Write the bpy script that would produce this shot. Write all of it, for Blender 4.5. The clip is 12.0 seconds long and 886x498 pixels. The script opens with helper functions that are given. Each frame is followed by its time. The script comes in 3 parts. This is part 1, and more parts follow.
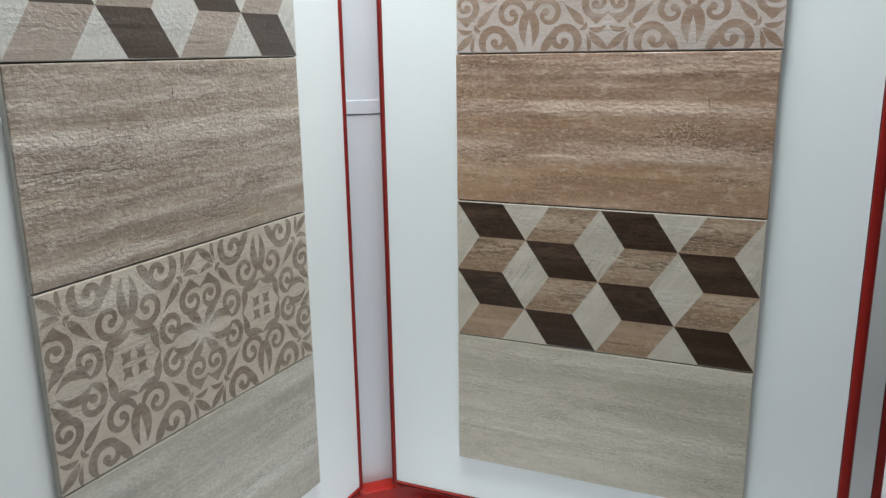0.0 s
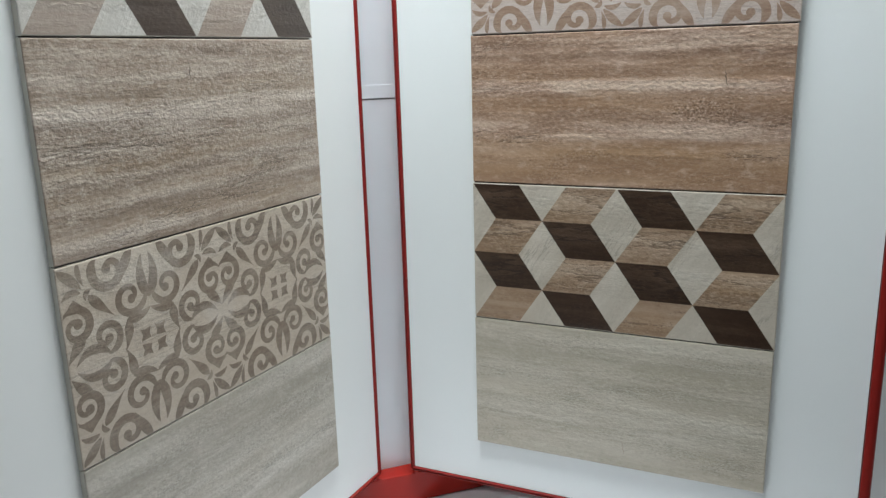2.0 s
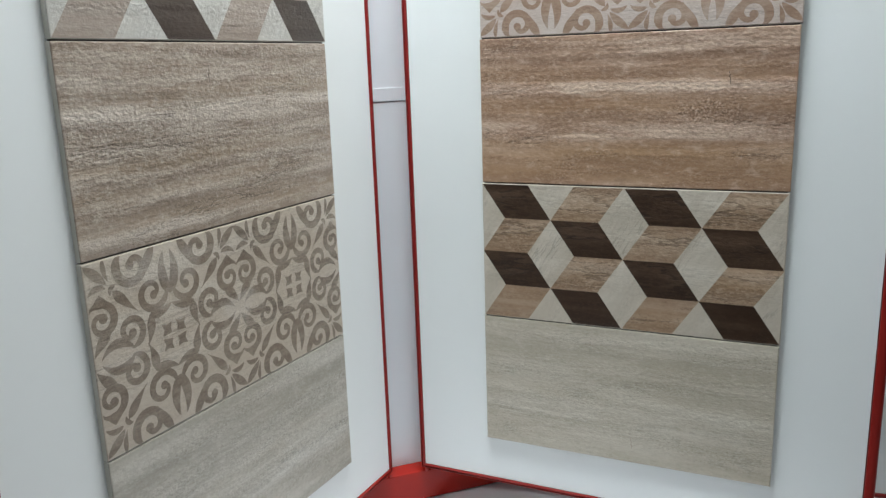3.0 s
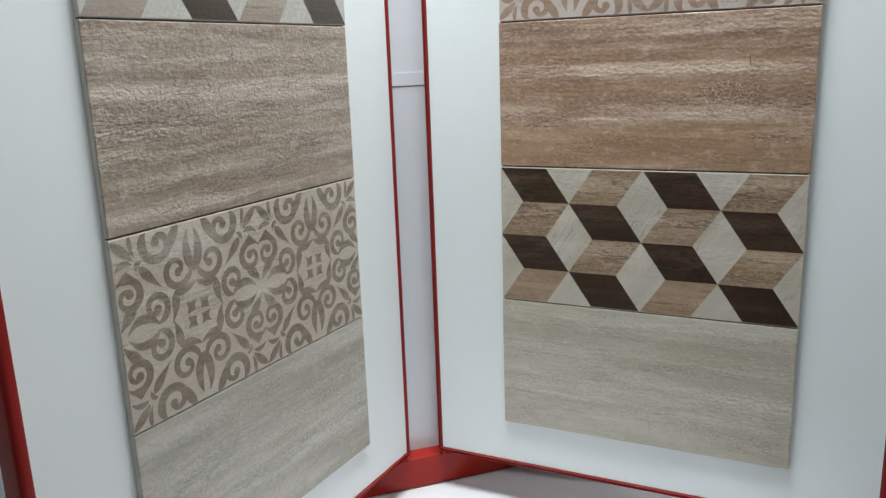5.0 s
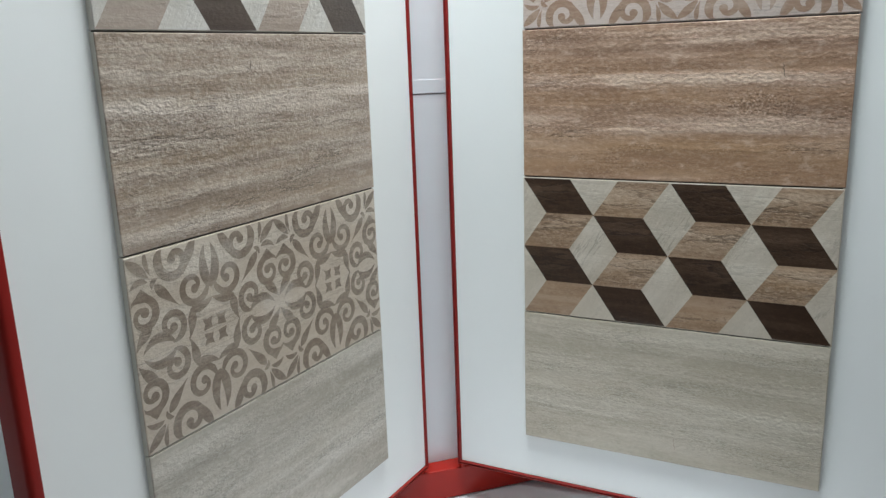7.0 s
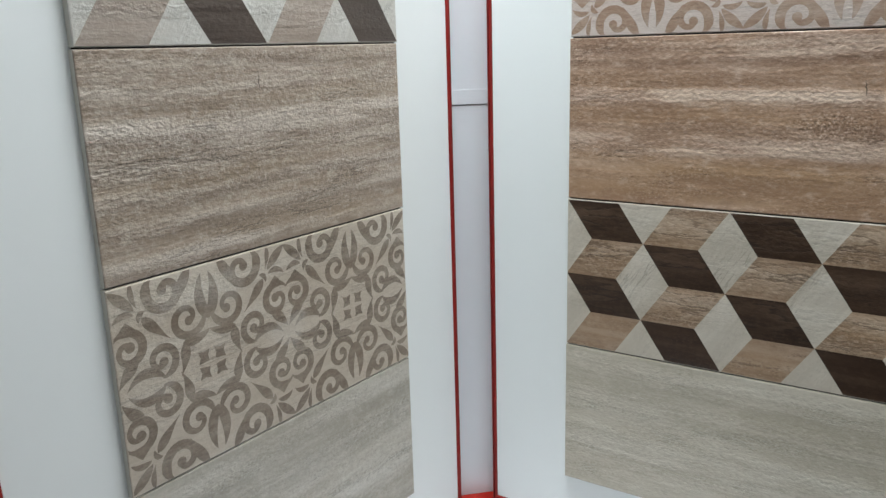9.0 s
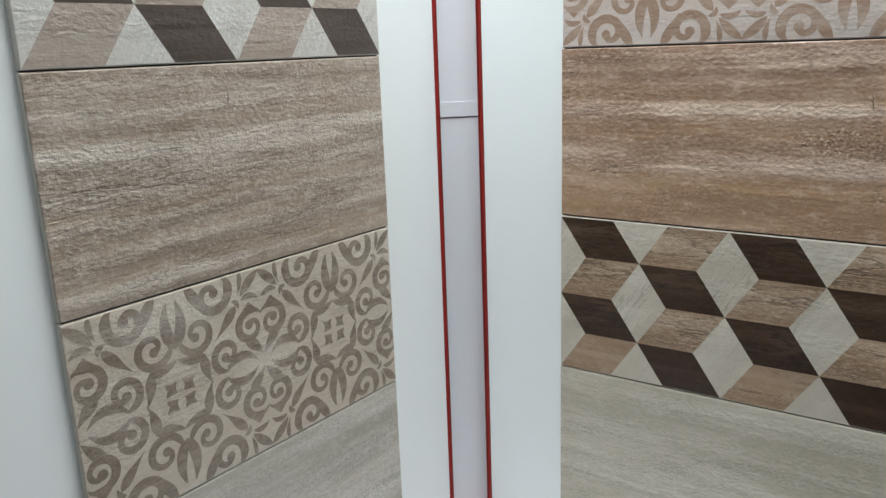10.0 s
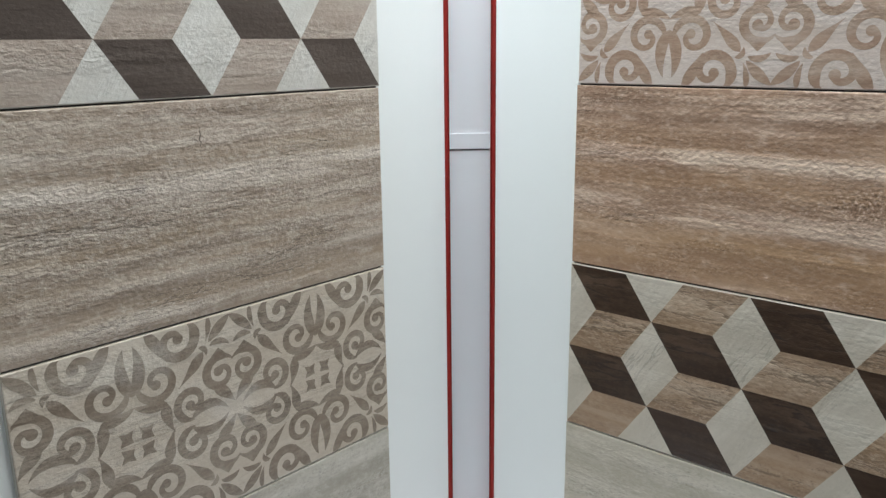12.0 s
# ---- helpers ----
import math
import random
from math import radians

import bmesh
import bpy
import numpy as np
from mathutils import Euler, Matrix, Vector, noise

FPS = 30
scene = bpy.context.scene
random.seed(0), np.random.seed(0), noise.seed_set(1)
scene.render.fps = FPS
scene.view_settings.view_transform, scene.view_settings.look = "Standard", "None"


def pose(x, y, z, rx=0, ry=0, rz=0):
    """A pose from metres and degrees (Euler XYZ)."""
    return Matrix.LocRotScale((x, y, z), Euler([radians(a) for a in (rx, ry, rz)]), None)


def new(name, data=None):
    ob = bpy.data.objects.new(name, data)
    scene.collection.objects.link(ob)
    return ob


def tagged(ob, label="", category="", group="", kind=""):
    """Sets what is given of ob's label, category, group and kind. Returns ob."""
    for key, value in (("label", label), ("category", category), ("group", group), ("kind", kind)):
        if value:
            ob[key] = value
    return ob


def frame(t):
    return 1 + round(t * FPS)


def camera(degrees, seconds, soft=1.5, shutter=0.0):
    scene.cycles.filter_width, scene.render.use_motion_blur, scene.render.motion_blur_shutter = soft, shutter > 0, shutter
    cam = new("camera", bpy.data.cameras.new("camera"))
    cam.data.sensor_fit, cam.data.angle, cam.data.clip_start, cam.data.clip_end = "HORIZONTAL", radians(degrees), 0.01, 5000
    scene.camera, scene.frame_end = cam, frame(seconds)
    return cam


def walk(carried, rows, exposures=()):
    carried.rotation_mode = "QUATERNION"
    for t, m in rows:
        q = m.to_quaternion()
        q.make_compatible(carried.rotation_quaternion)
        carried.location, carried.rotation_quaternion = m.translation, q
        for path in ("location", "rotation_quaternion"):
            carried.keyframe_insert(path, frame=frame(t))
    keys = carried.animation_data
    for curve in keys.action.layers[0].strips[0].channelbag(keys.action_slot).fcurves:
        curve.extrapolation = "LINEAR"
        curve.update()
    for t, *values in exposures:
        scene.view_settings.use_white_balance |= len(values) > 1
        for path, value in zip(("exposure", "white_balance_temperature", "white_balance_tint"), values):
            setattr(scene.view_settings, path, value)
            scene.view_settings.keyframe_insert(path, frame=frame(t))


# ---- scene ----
cam = camera(58.22, 12.0, soft=1.4)

# t, x, y, z, yaw, pitch, roll; z is the height over the white platform
PATH = [
    (0.0, 0.5307, -1.2644, 0.9225, 23.76, -13.98, 0.87),
    (0.5, 0.5283, -1.2656, 0.9072, 23.88, -14.04, 0.94),
    (1.0, 0.5267, -1.2652, 0.8977, 24.20, -13.75, 1.18),
    (1.5, 0.5318, -1.2657, 0.8910, 24.46, -13.75, 1.36),
    (2.0, 0.5320, -1.2737, 0.8857, 24.72, -13.67, 1.62),
    (2.5, 0.5320, -1.2896, 0.8827, 24.59, -13.52, 1.88),
    (3.0, 0.5313, -1.3064, 0.8785, 24.82, -13.14, 1.92),
    (5.0, 0.5260, -1.3225, 0.8598, 25.71, -13.45, 2.01),
    (5.5, 0.5264, -1.3202, 0.8621, 25.99, -13.54, 2.08),
    (6.0, 0.5222, -1.3171, 0.8640, 26.32, -13.67, 2.10),
    (6.5, 0.5141, -1.3119, 0.8709, 26.62, -13.59, 1.95),
    (7.0, 0.5050, -1.2946, 0.8789, 26.96, -13.65, 1.95),
    (7.5, 0.4982, -1.2617, 0.8845, 27.77, -13.62, 2.03),
    (9.5, 0.5330, -1.1202, 0.9161, 34.43, -14.27, 1.79),
    (10.0, 0.5320, -1.0837, 0.9255, 34.48, -14.26, 2.04),
    (10.5, 0.5290, -1.0398, 0.9350, 33.72, -14.48, 1.82),
    (11.0, 0.5281, -0.9993, 0.9455, 34.24, -14.67, 1.53),
    (11.5, 0.5378, -0.9704, 0.9574, 36.14, -14.76, 1.39),
    (12.0, 0.5663, -0.9478, 0.9708, 40.33, -14.42, 0.66),
]
walk(cam, [(t, pose(x, y, z, 90 + pitch, roll, yaw)) for t, x, y, z, yaw, pitch, roll in PATH])

# ---- light ----
FLOOR = 0.917                     # tile joint between the first and second row stands this high
RAIL = radians(45.0)              # the rail on which the leaves are hinged runs this way
AXIS = Vector((math.cos(RAIL), math.sin(RAIL), 0))
BACK = Vector((-AXIS.y, AXIS.x, 0))
ORIGIN = Vector((-0.1815, -0.0139, 0))


def on_rail(s, n, z):
    """A place s metres along the rail, n metres behind its front edge."""
    return ORIGIN + AXIS * s + BACK * n + Vector((0, 0, z))


world = bpy.data.worlds.new("world")
scene.world = world
world.use_nodes = True
world.node_tree.nodes["Background"].inputs["Color"].default_value = (0.8, 0.9, 1.0, 1)
world.node_tree.nodes["Background"].inputs["Strength"].default_value = 0.05


# area lamp with no fixture, set overhead
def unseen_overhead_lamp(s, n, z, width, depth, watts, color):
    lamp = bpy.data.lights.new("unseen_overhead_lamp", "AREA")
    lamp.shape, lamp.size, lamp.size_y, lamp.energy, lamp.color = "RECTANGLE", width, depth, watts, color
    ob = new("unseen_overhead_lamp", lamp)
    ob.matrix_world = Matrix.Translation(on_rail(s, n, z)) @ pose(0, 0, 0, 0, 0, 45)
    return ob


COOL, WARM = (0.890, 0.975, 1.0), (1.0, 0.940, 0.865)
unseen_overhead_lamp(-0.04, -0.38, 2.38, 0.8, 0.55, 71, COOL)      # over the fold between the two leaves
# added unseen fills: cool for the right leaf, warm for the left, one in front
unseen_overhead_lamp(-1.7, -1.5, 2.74, 1.2, 0.3, 5, (0.82, 0.98, 1.0))
unseen_overhead_lamp(1.7, -1.5, 2.74, 1.2, 0.3, 19, WARM)
unseen_overhead_lamp(0.0, -3.2, 2.74, 1.2, 0.3, 15, COOL)

# ---- materials ----


class Net:
    """A small builder for node materials."""

    def __init__(self, name):
        self.mat = bpy.data.materials.new(name)
        self.mat.use_nodes = True
        self.nodes, self.links = self.mat.node_tree.nodes, self.mat.node_tree.links
        self.bsdf = self.nodes["Principled BSDF"]

    def put(self, socket, value):
        if isinstance(value, bpy.types.NodeSocket):
            self.links.new(value, socket)
        elif isinstance(value, (tuple, list)) and len(value) == 3 and socket.type == "RGBA":
            socket.default_value = (*value, 1)
        else:
            socket.default_value = value

    def math(self, op, a, b=0.0, clamp=False):
        n = self.nodes.new("ShaderNodeMath")
        n.operation, n.use_clamp = op, clamp
        self.put(n.inputs[0], a)
        self.put(n.inputs[1], b)
        return n.outputs[0]

    def vmath(self, op, a, b):
        n = self.nodes.new("ShaderNodeVectorMath")
        n.operation = op
        self.put(n.inputs[0], a)
        self.put(n.inputs[1], b)
        return n.outputs[0]

    def step(self, value, low, high):
        """0 below low, 1 above high, smooth between."""
        n = self.nodes.new("ShaderNodeMapRange")
        n.interpolation_type = "SMOOTHSTEP"
        self.put(n.inputs[0], value)
        n.inputs[1].default_value, n.inputs[2].default_value = low, high
        return n.outputs[0]

    def mix(self, fac, a, b, blend="MIX"):
        n = self.nodes.new("ShaderNodeMix")
        n.data_type, n.blend_type = "RGBA", blend
        self.put(n.inputs[0], fac)
        self.put(n.inputs[6], a)
        self.put(n.inputs[7], b)
        return n.outputs[2]

    def noise(self, vector, scale, detail=4.0, rough=0.6, distort=0.0):
        n = self.nodes.new("ShaderNodeTexNoise")
        self.put(n.inputs["Vector"], vector)
        n.inputs["Scale"].default_value, n.inputs["Detail"].default_value = scale, detail
        n.inputs["Roughness"].default_value, n.inputs["Distortion"].default_value = rough, distort
        return n.outputs[0]

    def place(self, scale=(1, 1, 1), turn=0.0, per="object"):
        """Object coordinates, shifted at random from piece to piece, turned in the face's plane and stretched."""
        v = self.nodes.new("ShaderNodeTexCoord").outputs["Object"]
        if per == "object":
            r = self.nodes.new("ShaderNodeObjectInfo").outputs["Random"]
        else:
            r = self.nodes.new("ShaderNodeNewGeometry").outputs["Random Per Island"]
        off = self.vmath("MULTIPLY", self.join(r, r, r), (7.3, 0.0, 11.9))
        m = self.nodes.new("ShaderNodeMapping")
        self.put(m.inputs["Vector"], self.vmath("ADD", v, off))
        m.inputs["Rotation"].default_value = (0, radians(turn), 0)
        return self.vmath("MULTIPLY", m.outputs[0], scale)

    def beds(self, strata, rough):
        """Strata over a tile's height: rows of (height from 0 to 1, pale, golden, dark, flaky), laid along x with a wavy lie."""
        xyz = self.nodes.new("ShaderNodeSeparateXYZ")
        v = self.nodes.new("ShaderNodeTexCoord").outputs["Object"]
        self.put(xyz.inputs[0], v)
        sway = self.math("SUBTRACT", self.noise(self.vmath("MULTIPLY", v, (4.5, 1.0, 14.0)), 1.0, 5, 0.6), 0.5)
        level = self.math("ADD", self.math("DIVIDE", xyz.outputs[2], 0.2459), self.math("MULTIPLY", sway, 0.11))
        level = self.math("ADD", level, self.math("MULTIPLY", self.math("SUBTRACT", rough, 0.5), 0.06))
        ramp = self.nodes.new("ShaderNodeValToRGB")
        ramp.color_ramp.interpolation = "EASE"
        stops = ramp.color_ramp.elements
        while len(stops) < len(strata):
            stops.new(0.5)
        for stop, (at, *values) in zip(stops, strata):
            stop.position = at
            stop.color = values
        self.put(ramp.inputs[0], level)
        split = self.nodes.new("ShaderNodeSeparateColor")
        self.put(split.inputs[0], ramp.outputs[0])
        return (*split.outputs, ramp.outputs[1])

    def blot(self, spot, rough):
        """1 inside a ragged oval spot (x, z, half width, half height) of the face, 0 outside."""
        v = self.nodes.new("ShaderNodeTexCoord").outputs["Object"]
        flat = self.vmath("MULTIPLY", self.vmath("SUBTRACT", v, (spot[0], 0.0, spot[1])), (1 / spot[2], 0.0, 1 / spot[3]))
        n = self.nodes.new("ShaderNodeVectorMath")
        n.operation = "LENGTH"
        self.put(n.inputs[0], flat)
        return self.step(self.math("ADD", n.outputs["Value"], self.math("MULTIPLY", self.math("SUBTRACT", rough, 0.5), 2.4)), 1.1, 0.5)

    def join(self, x, y, z):
        n = self.nodes.new("ShaderNodeCombineXYZ")
        for i, v in enumerate((x, y, z)):
            self.put(n.inputs[i], v)
        return n.outputs[0]

    def bump(self, height, strength, distance):
        n = self.nodes.new("ShaderNodeBump")
        n.inputs["Strength"].default_value, n.inputs["Distance"].default_value = strength, distance
        self.put(n.inputs["Height"], height)
        self.put(self.bsdf.inputs["Normal"], n.outputs[0])

    def finish(self, color, rough, metallic=0.0, spec=0.5):
        self.put(self.bsdf.inputs["Base Color"], color)
        self.put(self.bsdf.inputs["Roughness"], rough)
        self.put(self.bsdf.inputs["Metallic"], metallic)
        self.bsdf.inputs["Specular IOR Level"].default_value = spec
        return self.mat


def travertine(name, deep, body, pale, gold, flakes=1.0, veins=1.0, turn=0.0, per="object", relief=1.0, rough=0.31, ground=None, strata=(), pocket=None, crinkle=1.0, cracks=0.0, bleached=()):
    """Glazed stoneware printed as cut travertine: level layers along x, bands of small pale flakes, thin dark lines and pits."""
    k = Net(name)
    wave = k.noise(k.place((6.0, 3, 11.0), turn, per), 1.0, 5, 0.6)
    lift = k.join(0.0, 0.0, k.math("MULTIPLY", wave, 0.012))

    def layer(x, z):
        return k.vmath("MULTIPLY", k.vmath("ADD", k.place((1, 1, 1), turn, per), lift), (x, 1.0, z))

    broad = k.noise(layer(1.6, 17), 1.0, 4, 0.55)
    hue = k.noise(layer(2.0, 11), 1.4, 3, 0.5)
    bands = k.noise(layer(4.2, 38), 1.0, 6, 0.60, 0.3)
    flake = k.noise(layer(115, 205), 1.0, 4, 0.64, 0.2)
    crumb = k.noise(layer(190, 360), 1.0, 3, 0.68)
    where = k.noise(layer(1.7, 25), 1.0, 5, 0.60)
    other = k.noise(layer(3.4, 17), 1.3, 4, 0.60)
    thread = k.noise(layer(8.0, 80), 1.0, 5, 0.62)
    tint = tuple(c * 0.45 for c in deep)
    soft = 0.35 if strata else 1.0      # where the strata are laid down one by one, chance adds less
    color = k.mix(k.math("ADD", k.math("MULTIPLY", k.step(broad, 0.36, 0.62), 0.85 * soft), 1.0 - 0.85 * soft), deep, body)
    color = k.mix(k.math("MULTIPLY", k.step(hue, 0.42, 0.57), 0.90 * soft), color, gold)
    color = k.mix(k.math("MULTIPLY", k.step(bands, 0.51, 0.64), 0.62 * veins * (0.4 + 0.6 * soft)), color, pale)
    color = k.mix(k.math("MULTIPLY", k.step(bands, 0.48, 0.36), 0.70 * veins * (0.4 + 0.6 * soft)), color, deep)
    streak = k.math("MULTIPLY", k.step(where, 0.575, 0.640), k.step(bands, 0.36, 0.52))
    color = k.mix(k.math("MULTIPLY", streak, 0.50 * flakes), color, pale)
    mottle = k.noise(layer(34, 62), 1.0, 5, 0.70)
    if strata:
        pale_bed, gold_bed, dark_bed, flaky = k.beds(strata, mottle)
        color = k.mix(k.math("MULTIPLY", gold_bed, k.math("ADD", 0.65, k.math("MULTIPLY", k.step(broad, 0.4, 0.6), 0.5))), color, gold)
        color = k.mix(k.math("MULTIPLY", dark_bed, k.math("ADD", 0.55, k.math("MULTIPLY", k.step(bands, 0.58, 0.42), 0.65))), color, deep)
        color = k.mix(k.math("MULTIPLY", pale_bed, k.math("ADD", 0.25, k.math("MULTIPLY", k.step(bands, 0.42, 0.58), 0.75))), color, pale)
    color = k.mix(k.math("MULTIPLY", k.step(mottle, 0.52, 0.66), 0.38 * flakes), color, pale)
    color = k.mix(k.math("MULTIPLY", k.step(mottle, 0.48, 0.34), 0.42 * flakes), color, deep)
    band = k.step(where, 0.47, 0.58)
    if strata:
        band = k.math("ADD", k.math("MULTIPLY", band, 0.25), k.math("MULTIPLY", flaky, 0.85), True)
    grain = k.math("ADD", k.math("MULTIPLY", band, 0.76), 0.24)
    shade = k.math("MULTIPLY", k.step(flake, 0.47, 0.36), grain)
    color = k.mix(k.math("MULTIPLY", shade, 0.36 * flakes), color, tint)
    light = k.math("MULTIPLY", k.step(flake, 0.51, 0.62), grain)
    color = k.mix(k.math("MULTIPLY", light, 0.42 * flakes), color, pale)

    def contour(value, level, low, high):
        """1 along the line where a noise passes a level."""
        return k.math("SUBTRACT", 1.0, k.step(k.math("ABSOLUTE", k.math("SUBTRACT", value, level)), low, high))

    jag = k.math("SUBTRACT", k.noise(k.place((85, 1.0, 120)), 1.0, 3, 0.65), 0.5)
    jagged = k.join(0.0, 0.0, k.math("MULTIPLY", jag, 0.0075))

    def whole(x, z):
        """The relief runs level over the whole tile, across its printed fields, with a jagged lie."""
        return k.vmath("MULTIPLY", k.vmath("ADD", k.place((1, 1, 1)), jagged), (x, 1.0, z))

    fold = k.noise(whole(14, 56), 1.0, 3, 0.55)
    folds = k.math("ADD", k.math("MULTIPLY", k.step(k.noise(whole(3.4, 26), 1.0, 5, 0.62), 0.50, 0.60), 0.92), 0.08)
    if strata:
        folds = k.math("ADD", k.math("MULTIPLY", folds, 0.25), k.math("MULTIPLY", flaky, 0.85), True)
    # pale edge beside dark crease: the relief's light and shade drawn in colour
    edge = k.math("MULTIPLY", contour(fold, 0.560, 0.006, 0.050), folds)
    color = k.mix(k.math("MULTIPLY", edge, 0.24 * flakes * crinkle), color, pale)
    crease = k.math("MULTIPLY", contour(fold, 0.490, 0.005, 0.040), folds)
    color = k.mix(k.math("MULTIPLY", crease, 0.26 * flakes * crinkle), color, tint)
    line = k.math("MULTIPLY", contour(thread, 0.5, 0.004, 0.030), k.step(other, 0.54, 0.62))
    color = k.mix(k.math("MULTIPLY", line, 0.60 * veins), color, tint)
    if cracks:
        ridge = k.noise(whole(6.5, 46), 1.0, 3, 0.55)
        there = k.step(flaky, 0.35, 0.85)
        split = k.math("MULTIPLY", contour(ridge, 0.500, 0.005, 0.030), there)
        # pale lip painted along each crack as its lit rim
        lip = k.math("MULTIPLY", contour(ridge, 0.545, 0.006, 0.040), there)
        color = k.mix(k.math("MULTIPLY", lip, 0.55 * cracks), color, pale)
        color = k.mix(k.math("MULTIPLY", split, 0.85 * cracks), color, tint)
    rubble = k.step(other, 0.46, 0.58)
    pits = k.math("MULTIPLY", k.step(crumb, 0.55, 0.65), rubble)
    color = k.mix(k.math("MULTIPLY", pits, 0.60 * flakes), color, tint)
    specks = k.math("MULTIPLY", k.step(crumb, 0.44, 0.35), rubble)
    color = k.mix(k.math("MULTIPLY", specks, 0.60 * flakes), color, pale)
    if pocket:
        ragged = k.blot(pocket, mottle)
        grit = k.noise(k.place((230, 1.0, 300)), 1.0, 2, 0.6)
        color = k.mix(k.math("MULTIPLY", ragged, k.math("MULTIPLY", k.step(grit, 0.48, 0.38), 0.65)), color, tint)
        color = k.mix(k.math("MULTIPLY", ragged, k.math("MULTIPLY", k.step(grit, 0.55, 0.64), 0.60)), color, tuple(min(1.0, c * 1.12) for c in pale))
    if ground:
        worn = k.noise(k.place((6, 3, 10)), 1.0, 5, 0.62)
        color = k.mix(k.math("MULTIPLY", k.step(worn, 0.57, 0.70), 0.42), color, ground)
    for spot in bleached:
        color = k.mix(k.math("MULTIPLY", k.blot(spot, k.noise(k.place((26, 1, 30)), 1.0, 4, 0.6)), 0.16), color, (0.640, 0.600, 0.560))
    nubs = k.noise(k.place((150, 1.0, 225)), 1.0, 2.5, 0.58, 0.15)
    height = k.math("MULTIPLY", k.math("ADD", k.math("MULTIPLY", flake, 0.7), k.math("MULTIPLY", nubs, 1.9)), k.math("ADD", k.math("MULTIPLY", band, 1.0), 0.12))
    height = k.math("ADD", height, k.math("MULTIPLY", crumb, k.math("ADD", k.math("MULTIPLY", rubble, 0.40), 0.08)))
    height = k.math("SUBTRACT", height, k.math("MULTIPLY", line, 0.2))
    height = k.math("ADD", height, k.math("MULTIPLY", k.math("SUBTRACT", edge, crease), 0.10))
    terrace = k.math("MULTIPLY", k.step(fold, 0.47, 0.54), folds)
    height = k.math("ADD", height, k.math("MULTIPLY", terrace, 0.12 / relief))
    if cracks:
        height = k.math("SUBTRACT", height, k.math("MULTIPLY", split, 0.9 * cracks / relief))
    k.bump(height, min(1.0, 0.46 * relief), 0.0019)
    gloss = k.math("ADD", rough - 0.06, k.math("MULTIPLY", bands, 0.14))
    return k.finish(color, gloss, 0.0, 0.5)


# strata from the bottom up: height, pale, golden, dark, flaky
BROWN_BEDS = ((0.00, 0.05, 0.3, 0.3, 0.10), (0.08, 0.10, 0.7, 0.2, 0.10), (0.16, 0.05, 0.8, 0.4, 0.15), (0.23, 0.25, 0.9, 0.1, 0.15), (0.28, 0.15, 0.6, 0.2, 0.30),
              (0.34, 0.55, 0.1, 0.1, 0.85), (0.39, 0.35, 0.1, 0.3, 0.75), (0.45, 0.10, 0.3, 0.6, 0.55), (0.52, 0.05, 0.6, 0.4, 0.50), (0.59, 0.10, 0.5, 0.3, 0.35),
              (0.61, 0.15, 0.3, 0.1, 0.70), (0.65, 0.80, 0.0, 0.0, 1.00), (0.685, 0.50, 0.1, 0.0, 0.90), (0.72, 0.15, 0.4, 0.2, 0.40), (0.79, 0.10, 0.5, 0.4, 0.60), (0.84, 0.10, 0.2, 0.7, 0.35),
              (0.88, 0.55, 0.0, 0.1, 0.75), (0.93, 0.20, 0.0, 0.5, 0.70), (1.00, 0.20, 0.1, 0.3, 0.50))
GREIGE_BEDS = ((0.00, 0.15, 0.2, 0.2, 0.10), (0.07, 0.55, 0.2, 0.0, 0.45), (0.11, 0.10, 0.5, 0.2, 0.20), (0.17, 0.10, 0.3, 0.4, 0.25), (0.22, 0.35, 0.1, 0.2, 0.60),
               (0.27, 0.10, 0.5, 0.3, 0.40), (0.35, 0.35, 0.2, 0.5, 0.90), (0.40, 0.15, 0.6, 0.3, 0.50), (0.46, 0.35, 0.1, 0.3, 0.90), (0.54, 0.25, 0.2, 0.5, 0.90),
               (0.61, 0.60, 0.0, 0.1, 1.00), (0.67, 0.75, 0.0, 0.0, 1.00), (0.72, 0.10, 0.7, 0.5, 0.40), (0.77, 0.25, 0.5, 0.2, 0.60), (0.83, 0.65, 0.0, 0.0, 0.90),
               (0.88, 0.20, 0.1, 0.3, 0.60), (0.95, 0.10, 0.0, 0.4, 0.75), (1.00, 0.20, 0.0, 0.2, 0.40))
CREAM_BEDS = ((0.00, 0.10, 0.2, 0.3, 0.30), (0.12, 0.30, 0.3, 0.1, 0.20), (0.22, 0.15, 0.5, 0.3, 0.35), (0.32, 0.60, 0.1, 0.0, 0.70), (0.42, 0.50, 0.2, 0.0, 0.60),
              (0.50, 0.35, 0.4, 0.1, 0.40), (0.60, 0.15, 0.1, 0.4, 0.35), (0.70, 0.30, 0.1, 0.3, 0.60), (0.80, 0.10, 0.1, 0.5, 0.20), (0.92, 0.45, 0.3, 0.1, 0.50), (1.00, 0.15, 0.1, 0.3, 0.10))
SCROLL_BEDS = ((0.00, 0.1, 0.1, 0.1, 0.30), (0.12, 0.2, 0.2, 0.1, 0.50), (0.22, 0.1, 0.1, 0.2, 0.15), (0.34, 0.2, 0.3, 0.1, 0.70), (0.42, 0.3, 0.1, 0.0, 0.90), (0.50, 0.1, 0.1, 0.2, 0.40),
               (0.60, 0.2, 0.2, 0.1, 0.90), (0.66, 0.3, 0.0, 0.0, 0.60), (0.76, 0.1, 0.2, 0.2, 0.30), (0.86, 0.5, 0.0, 0.0, 0.80), (1.00, 0.3, 0.0, 0.1, 0.40))
